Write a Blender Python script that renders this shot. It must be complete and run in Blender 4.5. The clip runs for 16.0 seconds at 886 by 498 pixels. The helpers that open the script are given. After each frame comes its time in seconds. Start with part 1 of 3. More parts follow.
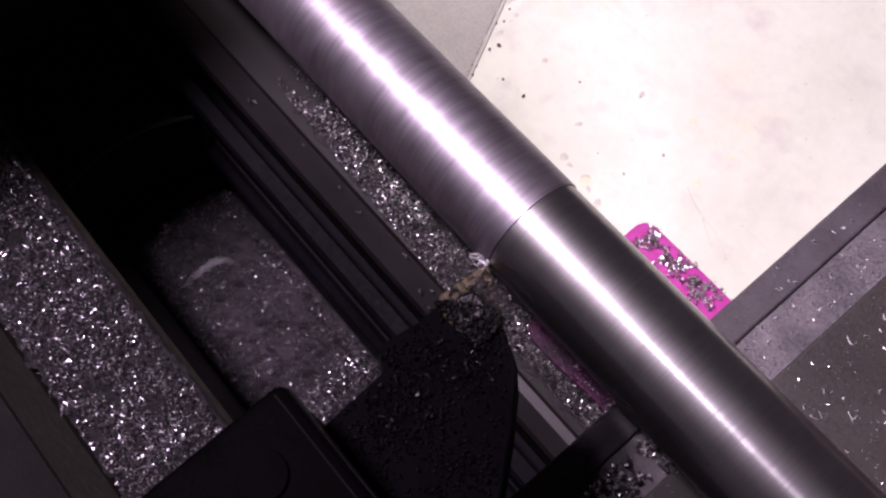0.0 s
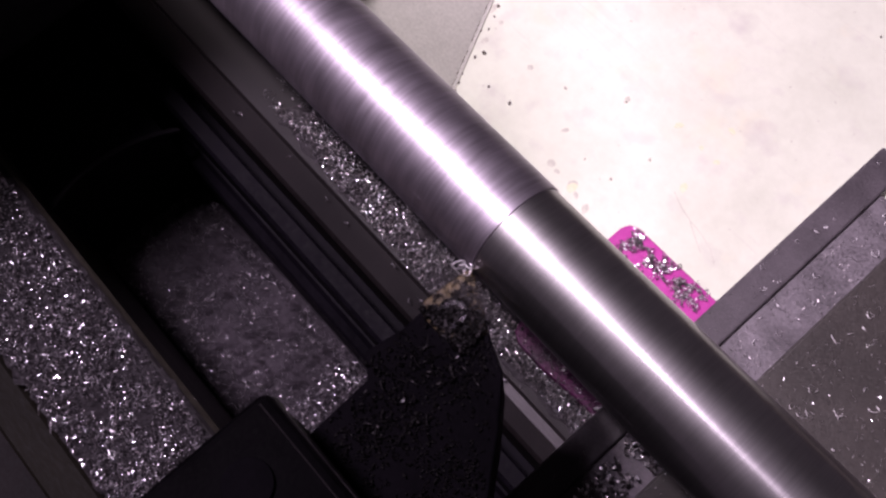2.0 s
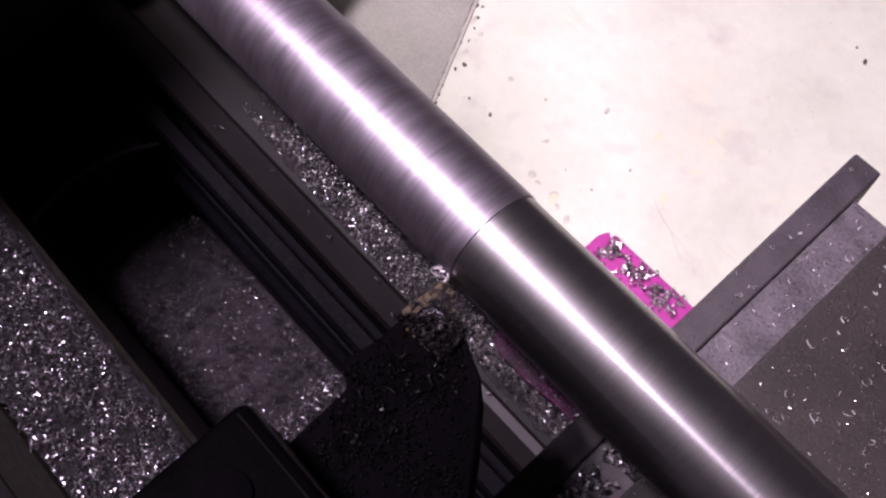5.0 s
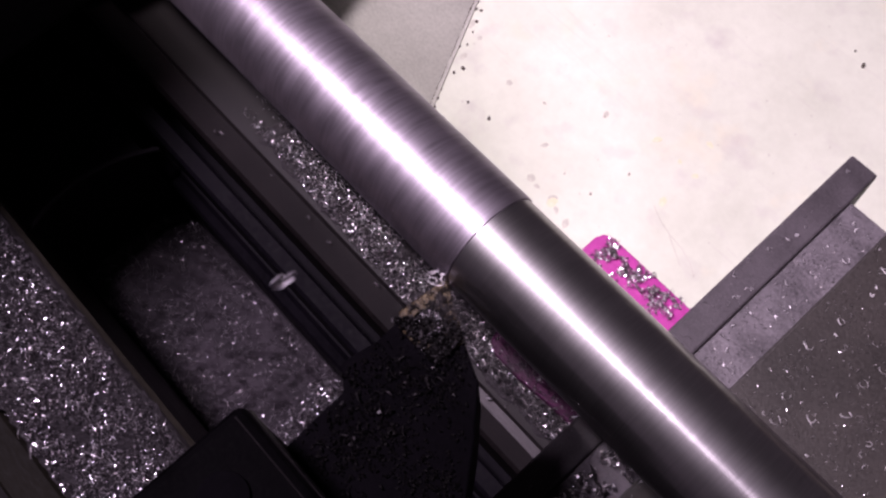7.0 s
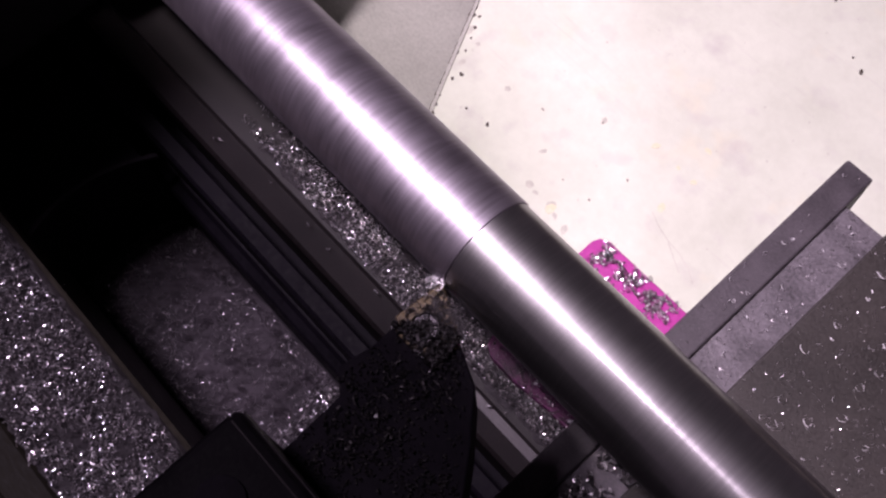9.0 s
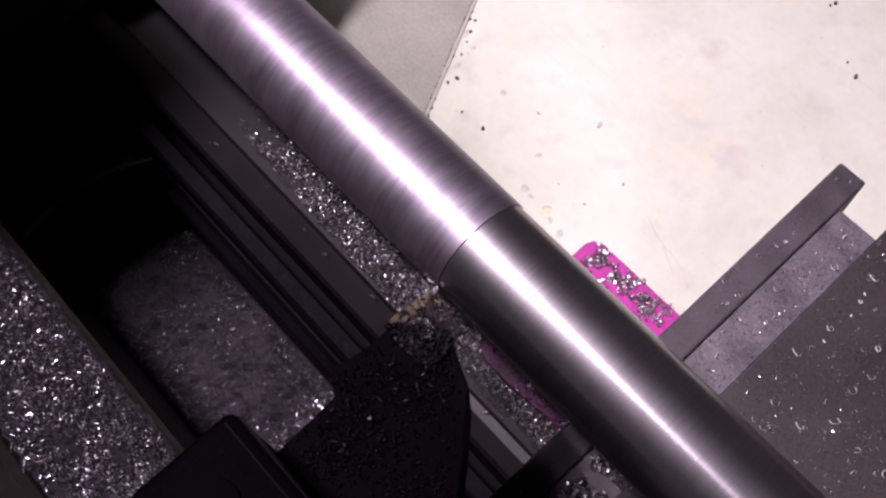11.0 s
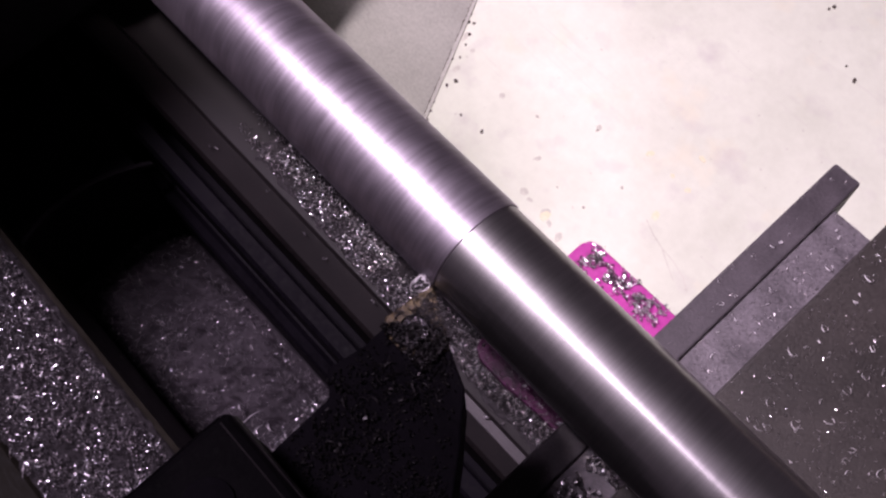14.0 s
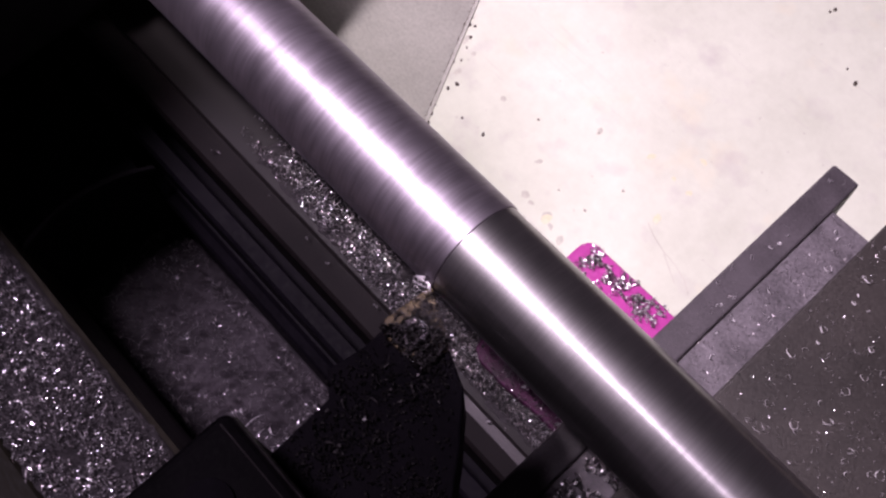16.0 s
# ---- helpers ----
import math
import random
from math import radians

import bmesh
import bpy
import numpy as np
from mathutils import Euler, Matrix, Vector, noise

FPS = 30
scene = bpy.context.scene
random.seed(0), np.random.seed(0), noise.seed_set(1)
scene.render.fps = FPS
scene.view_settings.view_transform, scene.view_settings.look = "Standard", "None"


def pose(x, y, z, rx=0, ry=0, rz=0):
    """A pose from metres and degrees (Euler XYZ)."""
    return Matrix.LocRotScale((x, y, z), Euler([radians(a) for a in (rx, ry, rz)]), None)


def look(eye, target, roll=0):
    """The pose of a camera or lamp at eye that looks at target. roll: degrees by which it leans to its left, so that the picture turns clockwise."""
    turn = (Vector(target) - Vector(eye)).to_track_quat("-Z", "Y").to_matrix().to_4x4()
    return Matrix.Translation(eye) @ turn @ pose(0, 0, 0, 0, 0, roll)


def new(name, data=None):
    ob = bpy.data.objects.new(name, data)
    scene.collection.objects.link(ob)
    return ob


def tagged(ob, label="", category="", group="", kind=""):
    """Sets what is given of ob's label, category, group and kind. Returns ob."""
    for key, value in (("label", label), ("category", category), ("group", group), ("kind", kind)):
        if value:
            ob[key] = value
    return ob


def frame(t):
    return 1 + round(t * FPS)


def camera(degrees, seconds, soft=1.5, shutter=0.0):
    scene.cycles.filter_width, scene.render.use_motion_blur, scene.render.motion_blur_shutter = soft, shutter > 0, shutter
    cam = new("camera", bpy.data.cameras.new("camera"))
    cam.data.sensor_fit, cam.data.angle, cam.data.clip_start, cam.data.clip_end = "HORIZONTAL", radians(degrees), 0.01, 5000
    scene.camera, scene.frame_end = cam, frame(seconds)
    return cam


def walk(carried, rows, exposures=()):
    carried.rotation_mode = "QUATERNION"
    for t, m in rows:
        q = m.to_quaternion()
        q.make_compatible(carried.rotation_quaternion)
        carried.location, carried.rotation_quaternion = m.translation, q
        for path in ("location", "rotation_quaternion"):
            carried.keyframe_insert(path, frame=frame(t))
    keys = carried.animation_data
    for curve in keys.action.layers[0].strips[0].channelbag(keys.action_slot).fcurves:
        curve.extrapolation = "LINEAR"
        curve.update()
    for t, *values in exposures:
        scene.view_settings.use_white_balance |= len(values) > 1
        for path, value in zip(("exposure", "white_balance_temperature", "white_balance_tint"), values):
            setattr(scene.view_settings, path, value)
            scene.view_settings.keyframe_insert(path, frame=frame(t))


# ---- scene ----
cam = camera(47.59, 16.0, soft=2.45, shutter=0.2)
PATH = [
    (0.0, pose(0.03466, -0.03466, 0.19925, 20.500, 4.570, 49.794)),
    (0.5, pose(0.03453, -0.03433, 0.19915, 20.622, 4.544, 49.458)),
    (1.0, pose(0.03448, -0.03431, 0.19920, 20.665, 4.400, 49.187)),
    (1.5, pose(0.03439, -0.03427, 0.19922, 20.718, 4.329, 48.912)),
    (2.0, pose(0.03432, -0.03418, 0.19929, 20.782, 4.327, 48.664)),
    (2.5, pose(0.03404, -0.03403, 0.19936, 20.829, 4.080, 48.289)),
    (3.0, pose(0.03392, -0.03400, 0.19944, 20.980, 3.885, 48.112)),
    (3.5, pose(0.03369, -0.03400, 0.19939, 21.032, 3.807, 48.113)),
    (4.0, pose(0.03364, -0.03402, 0.19948, 21.106, 3.684, 47.969)),
    (6.5, pose(0.03229, -0.03411, 0.19963, 21.301, 3.215, 47.771)),
    (7.0, pose(0.03213, -0.03405, 0.19966, 21.318, 3.258, 47.727)),
    (7.5, pose(0.03196, -0.03406, 0.19960, 21.397, 3.210, 47.671)),
    (8.0, pose(0.03161, -0.03403, 0.19965, 21.428, 3.138, 47.714)),
    (8.5, pose(0.03145, -0.03404, 0.19965, 21.426, 3.158, 47.506)),
    (9.0, pose(0.03116, -0.03412, 0.19974, 21.553, 3.060, 47.658)),
    (11.5, pose(0.02989, -0.03418, 0.19973, 21.652, 2.635, 47.580)),
    (12.0, pose(0.02970, -0.03415, 0.19978, 21.691, 2.681, 47.556)),
    (12.5, pose(0.02938, -0.03417, 0.19977, 21.702, 2.578, 47.686)),
    (13.0, pose(0.02911, -0.03420, 0.19981, 21.678, 2.609, 47.614)),
    (13.5, pose(0.02905, -0.03422, 0.19976, 21.666, 2.580, 47.613)),
    (14.0, pose(0.02871, -0.03420, 0.19981, 21.680, 2.425, 47.571)),
    (14.5, pose(0.02849, -0.03406, 0.19988, 21.585, 2.450, 47.461)),
    (15.0, pose(0.02830, -0.03418, 0.19988, 21.579, 2.424, 47.484)),
    (15.5, pose(0.02812, -0.03409, 0.19999, 21.684, 2.370, 47.576)),
    (16.0, pose(0.02780, -0.03419, 0.20015, 21.723, 2.408, 47.539)),
]
walk(cam, PATH, exposures=[(0.0, 0.15), (4.0, 0.12), (7.0, 0.09), (16.0, 0.06)])

# ---- light: the work lamp whose streak runs along the bar, an unseen fill lamp added overhead, dim unseen walls all round ----
AXIS = 70.0          # height of the bar's axis over the bed, millimetres
FEED = 0.488         # carriage feed, millimetres a second
END = 16.0

world = bpy.data.worlds.new("workshop")
scene.world = world
world.use_nodes = True
world.node_tree.nodes["Background"].inputs["Color"].default_value = (0.80, 0.74, 0.86, 1)
world.node_tree.nodes["Background"].inputs["Strength"].default_value = 0.032

lamp_data = bpy.data.lights.new("work_lamp", "SPOT")
lamp_data.energy, lamp_data.color = 9.1, (1.0, 0.83, 0.955)
lamp_data.spot_size, lamp_data.spot_blend, lamp_data.shadow_soft_size = radians(164.8), 0.085, 0.008
work_lamp = new("work_lamp", lamp_data)
work_lamp.matrix_world = look((-0.112, -0.052, 0.330), (-0.102, 0.500, 0.330))

# Unseen fill light, added to brighten the front way and the bed pan.
fill_data = bpy.data.lights.new("fill_lamp", "AREA")
fill_data.shape, fill_data.size, fill_data.energy, fill_data.color = "DISK", 0.26, 12.0, (1.0, 0.785, 1.03)
fill_lamp = new("fill_lamp", fill_data)
fill_lamp.matrix_world = look((-0.50, -0.185, 1.20), (-0.04, -0.02, 0.0))


# ---- materials ----
def material(name):
    m = bpy.data.materials.new(name)
    m.use_nodes = True
    return m, m.node_tree.nodes, m.node_tree.links, m.node_tree.nodes["Principled BSDF"]


def surface(name, low, high, rough=(0.4, 0.6), metal=0.0, grain=900.0, blotch=60.0, bump=0.15, depth=0.0002, stretch=(1, 1, 1), weight=0.5, specular=0.5):
    """A worn surface: two noises mix the colours, the fine one also drives gloss and relief."""
    m, n, l, b = material(name)
    co = n.new("ShaderNodeTexCoord")
    mp = n.new("ShaderNodeMapping")
    mp.inputs["Scale"].default_value = stretch
    l.new(co.outputs["Object"], mp.inputs["Vector"])
    fine, big = n.new("ShaderNodeTexNoise"), n.new("ShaderNodeTexNoise")
    fine.inputs["Scale"].default_value, fine.inputs["Detail"].default_value, fine.inputs["Roughness"].default_value = grain, 6, 0.65
    big.inputs["Scale"].default_value, big.inputs["Detail"].default_value, big.inputs["Roughness"].default_value = blotch, 5, 0.6
    for t in (fine, big):
        l.new(mp.outputs["Vector"], t.inputs["Vector"])
    mix = n.new("ShaderNodeMix")
    mix.inputs["Factor"].default_value = weight
    l.new(fine.outputs["Fac"], mix.inputs["A"])
    l.new(big.outputs["Fac"], mix.inputs["B"])
    ramp = n.new("ShaderNodeValToRGB")
    ramp.color_ramp.elements[0].position, ramp.color_ramp.elements[1].position = 0.36, 0.64
    ramp.color_ramp.elements[0].color, ramp.color_ramp.elements[1].color = (*low, 1), (*high, 1)
    l.new(mix.outputs["Result"], ramp.inputs["Fac"])
    l.new(ramp.outputs["Color"], b.inputs["Base Color"])
    span = n.new("ShaderNodeMapRange")
    span.inputs["From Min"].default_value, span.inputs["From Max"].default_value = 0.3, 0.7
    span.inputs["To Min"].default_value, span.inputs["To Max"].default_value = rough
    l.new(fine.outputs["Fac"], span.inputs["Value"])
    l.new(span.outputs["Result"], b.inputs["Roughness"])
    bp = n.new("ShaderNodeBump")
    bp.inputs["Strength"].default_value, bp.inputs["Distance"].default_value = bump, depth
    l.new(fine.outputs["Fac"], bp.inputs["Height"])
    l.new(bp.outputs["Normal"], b.inputs["Normal"])
    b.inputs["Metallic"].default_value = metal
    b.inputs["Specular IOR Level"].default_value = specular
    return m


def bar_steel(name, rough, streak, tone, score, ring, relief, aniso, torn, broad_rough):
    """Steel turned on a lathe: fine rings round the axis, gloss spread along it, a few deeper scores."""
    m, n, l, b = material(name)
    co = n.new("ShaderNodeTexCoord")

    def rings(scale, across, detail):
        mp = n.new("ShaderNodeMapping")
        mp.inputs["Scale"].default_value = (scale, across, across)
        l.new(co.outputs["Object"], mp.inputs["Vector"])
        t = n.new("ShaderNodeTexNoise")
        t.inputs["Scale"].default_value, t.inputs["Detail"].default_value, t.inputs["Roughness"].default_value = 1.0, detail, 0.6
        l.new(mp.outputs["Vector"], t.inputs["Vector"])
        return t.outputs["Fac"]

    fine, broad, patch = rings(9000.0, 60.0, 2), rings(ring, 190.0, 5), rings(260.0, 210.0, 6)
    ramp = n.new("ShaderNodeValToRGB")
    ramp.color_ramp.elements[0].position, ramp.color_ramp.elements[1].position = 0.30, 0.70
    ramp.color_ramp.elements[0].color = (tone[0] * streak, tone[1] * streak, tone[2] * streak, 1)
    ramp.color_ramp.elements[1].color = (*tone, 1)
    mix = n.new("ShaderNodeMix")
    mix.inputs["Factor"].default_value = 0.52
    l.new(broad, mix.inputs["A"])
    l.new(patch, mix.inputs["B"])
    l.new(mix.outputs["Result"], ramp.inputs["Fac"])
    l.new(ramp.outputs["Color"], b.inputs["Base Color"])
    span = n.new("ShaderNodeMapRange")
    span.inputs["From Min"].default_value, span.inputs["From Max"].default_value = 0.3, 0.7
    span.inputs["To Min"].default_value, span.inputs["To Max"].default_value = rough
    l.new(broad, span.inputs["Value"])
    l.new(span.outputs["Result"], b.inputs["Roughness"])
    add = n.new("ShaderNodeMath")
    add.operation = "MULTIPLY_ADD"
    add.inputs[1].default_value = score
    l.new(broad, add.inputs[0])
    l.new(fine, add.inputs[2])
    bp = n.new("ShaderNodeBump")
    bp.inputs["Strength"].default_value, bp.inputs["Distance"].default_value = 0.5, relief
    l.new(add.outputs["Value"], bp.inputs["Height"])
    l.new(bp.outputs["Normal"], b.inputs["Normal"])
    tan = n.new("ShaderNodeTangent")
    tan.direction_type, tan.axis = "RADIAL", "X"
    l.new(tan.outputs["Tangent"], b.inputs["Tangent"])
    b.inputs["Anisotropic"].default_value = aniso
    b.inputs["Anisotropic Rotation"].default_value = 0.25
    b.inputs["Metallic"].default_value = 1.0
    # a broad second lobe from the torn grain of the cut
    c = n.new("ShaderNodeBsdfPrincipled")
    c.inputs["Metallic"].default_value, c.inputs["Roughness"].default_value = 1.0, broad_rough
    l.new(ramp.outputs["Color"], c.inputs["Base Color"])
    l.new(bp.outputs["Normal"], c.inputs["Normal"])
    both = n.new("ShaderNodeMixShader")
    both.inputs["Fac"].default_value = torn
    l.new(b.outputs["BSDF"], both.inputs[1])
    l.new(c.outputs["BSDF"], both.inputs[2])
    l.new(both.outputs["Shader"], n["Material Output"].inputs["Surface"])
    return m


TURNED = bar_steel("turned_steel", (0.16, 0.225), 0.66, (0.338, 0.322, 0.34), 1.0, 3600.0, 0.0000016, 0.88, 0.41, 0.40)
ROUGH = bar_steel("uncut_steel", (0.43, 0.52), 0.42, (0.385, 0.343, 0.408), 0.8, 1900.0, 0.0000010, 0.69, 0.30, 0.58)
STEEL = surface("plain_steel", (0.008, 0.0075, 0.008), (0.05, 0.046, 0.05), (0.14, 0.28), 1.0, 2500, 400, 0.6)
IRON = surface("bed_iron", (0.006, 0.0047, 0.005), (0.017, 0.0135, 0.014), (0.5, 0.7), 0.0, 1400, 70, 0.2, specular=0.12)
WAY = surface("ground_way", (0.005, 0.0038, 0.004), (0.0125, 0.0098, 0.0102), (0.42, 0.58), 0.15, 1500, 90, 0.15, stretch=(0.25, 1, 1), specular=0.35)
OILY_WAY = surface("oily_way", (0.009, 0.0075, 0.008), (0.028, 0.024, 0.025), (0.45, 0.65), 0.05, 1500, 120, 0.2, stretch=(0.4, 1, 1), specular=0.15)
CAST = surface("cast_inside", (0.007, 0.006, 0.008), (0.021, 0.0175, 0.022), (0.5, 0.75), 0.0, 700, 50, 0.4, specular=0.08)
# Darker copy of cast_inside: the shade in the well is put into the tone.
SHADED_IRON = surface("shaded_iron", (0.003, 0.0025, 0.004), (0.009, 0.0074, 0.0115), (0.5, 0.7), 0.0, 900, 60, 0.3, specular=0.08)
EDGE = surface("polished_edge", (0.016, 0.0135, 0.0145), (0.052, 0.045, 0.048), (0.4, 0.55), 0.2, 1500, 160, 0.3, stretch=(0.25, 1, 1))
SADDLE = surface("saddle_iron", (0.021, 0.0178, 0.0212), (0.062, 0.053, 0.062), (0.45, 0.6), 0.1, 2400, 110, 0.5, specular=0.3)
STRIP = surface("slide_way_iron", (0.032, 0.028, 0.0325), (0.122, 0.108, 0.124), (0.42, 0.6), 0.1, 1700, 160, 0.7, specular=0.3)
SLIDE = surface("cross_slide_iron", (0.0085, 0.007, 0.0067), (0.030, 0.0253, 0.0243), (0.40, 0.58), 0.1, 1900, 60, 0.5, specular=0.35)
BLACK = surface("black_oxide", (0.0025, 0.0022, 0.003), (0.006, 0.005, 0.007), (0.55, 0.75), 0.0, 1500, 120, 0.3, specular=0.012)
GRIME = surface("black_grime", (0.0022, 0.0019, 0.0022), (0.0085, 0.0072, 0.0078), (0.45, 0.65), 0.1, 1500, 300, 0.4, specular=0.08)
GOLD = surface("gold_coating", (0.010, 0.007, 0.005), (0.085, 0.055, 0.014), (0.35, 0.55), 0.3, 2600, 500, 0.5)
PINK = surface("pink_plastic", (0.215, 0.010, 0.142), (0.295, 0.018, 0.195), (0.35, 0.5), 0.0, 1200, 110, 0.08)
SHADED_PINK = surface("shaded_pink_plastic", (0.012, 0.0027, 0.0105), (0.078, 0.006, 0.057), (0.4, 0.55), 0.0, 900, 130, 0.2, weight=0.7, specular=0.25)
CHIP = surface("bright_chip", (0.45, 0.425, 0.45), (0.76, 0.73, 0.76), (0.2, 0.36), 0.8, 1500, 300, 0.1)
GLINT = surface("glinting_chip", (0.78, 0.75, 0.79), (0.95, 0.93, 0.96), (0.18, 0.32), 1.0, 1500, 300, 0.1)
SPRUNG = surface("sprung_chip", (0.62, 0.59, 0.63), (0.82, 0.79, 0.83), (0.3, 0.45), 0.35, 1500, 300, 0.1)
DULL = surface("dull_chip", (0.06, 0.054, 0.057), (0.20, 0.185, 0.195), (0.3, 0.48), 0.9, 1500, 300, 0.3)
DUST = surface("chip_dust", (0.014, 0.012, 0.0136), (0.055, 0.048, 0.054), (0.4, 0.6), 0.4, 2600, 500, 0.8, 0.0004)
PAN_DUST = surface("pan_dust", (0.016, 0.0132, 0.0165), (0.074, 0.062, 0.074), (0.45, 0.65), 0.3, 1800, 90, 0.8, 0.0004)
POST_BLACK = surface("post_black", (0.0012, 0.001, 0.0014), (0.0034, 0.0029, 0.0038), (0.5, 0.7), 0.0, 1500, 150, 0.3, specular=0.02)
LIT_EDGE = surface("lit_black_edge", (0.010, 0.0082, 0.0092), (0.030, 0.025, 0.028), (0.4, 0.55), 0.2, 1600, 140, 0.3, stretch=(0.2, 1, 1), specular=0.25)
GREY = surface("grey_paint", (0.32, 0.32, 0.282), (0.47, 0.47, 0.418), (0.5, 0.65), 0.0, 900, 35, 0.15)
OLIVE = surface("oily_front_iron", (0.005, 0.0043, 0.003), (0.0135, 0.0118, 0.0082), (0.5, 0.7), 0.0, 1400, 60, 0.2, stretch=(0.3, 1, 1), specular=0.1)
RUBBED = surface("rubbed_iron", (0.018, 0.016, 0.012), (0.060, 0.054, 0.042), (0.45, 0.6), 0.1, 1500, 110, 0.2, stretch=(0.15, 1, 1), specular=0.3)
CHUCK = surface("chuck_steel", (0.02, 0.018, 0.02), (0.05, 0.045, 0.05), (0.4, 0.55), 0.4, 1200, 60, 0.15, specular=0.3)
DIRT = surface("oily_dirt", (0.035, 0.028, 0.021), (0.10, 0.083, 0.064), (0.5, 0.7), 0.0, 1500, 200, 0.4)
SMUDGE = surface("rubbed_smudge", (0.44, 0.44, 0.37), (0.60, 0.60, 0.51), (0.45, 0.6), 0.0, 700, 90, 0.1)
FAINT = surface("faint_grit", (0.30, 0.27, 0.23), (0.48, 0.45, 0.39), (0.5, 0.7), 0.0, 1500, 200, 0.3)
OIL = surface("dried_oil", (0.66, 0.62, 0.40), (0.74, 0.71, 0.54), (0.3, 0.45), 0.0, 900, 200, 0.1)
BENCH = surface("bench_board", (0.12, 0.10, 0.085), (0.2, 0.17, 0.14), (0.6, 0.8), 0.0, 300, 20, 0.2)


def cream_paint():
    """Cream enamel with faint rubbed patches, grey smears and yellowish stains."""
    m = surface("cream_enamel", (0.55, 0.577, 0.472), (0.722, 0.755, 0.634), (0.35, 0.5), 0.0, 300, 11, 0.05, weight=0.8)
    n, l = m.node_tree.nodes, m.node_tree.links
    b = n["Principled BSDF"]
    base = b.inputs["Base Color"].links[0].from_socket
    co = n.new("ShaderNodeTexCoord")
    for scale, lo, hi, tint, power in ((55.0, 0.60, 0.74, (0.72, 0.64, 0.44), 0.30), (38.0, 0.60, 0.72, (0.46, 0.42, 0.41), 0.55), (420.0, 0.70, 0.76, (0.30, 0.27, 0.24), 0.4), (90.0, 0.58, 0.70, (0.46, 0.42, 0.42), 0.22)):
        t = n.new("ShaderNodeTexNoise")
        t.inputs["Scale"].default_value, t.inputs["Detail"].default_value = scale, 5
        mp = n.new("ShaderNodeMapping")
        mp.inputs["Location"].default_value = (scale, 3.1, 0.7)
        l.new(co.outputs["Object"], mp.inputs["Vector"])
        l.new(mp.outputs["Vector"], t.inputs["Vector"])
        r = n.new("ShaderNodeMapRange")
        r.inputs["From Min"].default_value, r.inputs["From Max"].default_value, r.inputs["To Max"].default_value = lo, hi, power
        l.new(t.outputs["Fac"], r.inputs["Value"])
        mx = n.new("ShaderNodeMix")
        mx.data_type = "RGBA"
        l.new(r.outputs["Result"], mx.inputs["Factor"])
        l.new(base, mx.inputs[6])
        mx.inputs[7].default_value = (*tint, 1)
        base = mx.outputs[2]
    # thin scuffs
    for turn, shift in ((0.5, 0.0), (1.9, 4.0)):
        mp = n.new("ShaderNodeMapping")
        mp.inputs["Rotation"].default_value, mp.inputs["Scale"].default_value, mp.inputs["Location"].default_value = (0, 0, turn), (14, 260, 1), (shift, shift, 0)
        l.new(co.outputs["Object"], mp.inputs["Vector"])
        t = n.new("ShaderNodeTexNoise")
        t.inputs["Scale"].default_value, t.inputs["Detail"].default_value, t.inputs["Distortion"].default_value = 1.0, 3, 1.2
        l.new(mp.outputs["Vector"], t.inputs["Vector"])
        r = n.new("ShaderNodeMapRange")
        r.inputs["From Min"].default_value, r.inputs["From Max"].default_value, r.inputs["To Max"].default_value = 0.66, 0.76, 0.22
        l.new(t.outputs["Fac"], r.inputs["Value"])
        mx = n.new("ShaderNodeMix")
        mx.data_type = "RGBA"
        l.new(r.outputs["Result"], mx.inputs["Factor"])
        l.new(base, mx.inputs[6])
        mx.inputs[7].default_value = (0.48, 0.45, 0.42, 1)
        base = mx.outputs[2]
    l.new(base, b.inputs["Base Color"])
    return m


CREAM = cream_paint()

# ---- building helpers; all lengths in millimetres, on the lathe's own axes ----
MM = 0.001
CARRIED = []


def thing(name, origin, label, category, group="", kind="", carried=False):
    ob = new(name)
    ob.empty_display_size = 0.01
    ob.location = Vector(origin) * MM
    ob["at"] = tuple(float(v) for v in origin)
    tagged(ob, label, category, group, kind)
    if carried:
        CARRIED.append((ob, tuple(origin)))
    return ob


def part(name, bm, mat, parent, label="", smooth=False, kind=""):
    top = parent
    while top.parent:
        top = top.parent
    o = Vector(top["at"])
    for v in bm.verts:
        v.co = (v.co - o) * MM
    me = bpy.data.meshes.new(name)
    bm.to_mesh(me)
    bm.free()
    me.materials.append(mat)
    if smooth:
        me.polygons.foreach_set("use_smooth", [True] * len(me.polygons))
    ob = new(name, me)
    ob.parent = parent
    return tagged(ob, label, kind=kind)


def single(name, bm, mat, origin, label, category, group="", kind="", carried=False, smooth=False):
    """A thing that is one mesh."""
    o = Vector(origin)
    for v in bm.verts:
        v.co = (v.co - o) * MM
    me = bpy.data.meshes.new(name)
    bm.to_mesh(me)
    bm.free()
    me.materials.append(mat)
    if smooth:
        me.polygons.foreach_set("use_smooth", [True] * len(me.polygons))
    ob = new(name, me)
    ob.location = o * MM
    ob["at"] = tuple(float(v) for v in origin)
    tagged(ob, label, category, group, kind)
    if carried:
        CARRIED.append((ob, tuple(origin)))
    return ob


def soften(bm, width, segments=2):
    if width > 0:
        bmesh.ops.bevel(bm, geom=list(bm.edges), offset=width, segments=segments, affect="EDGES", profile=0.5, clamp_overlap=True)
    return bm


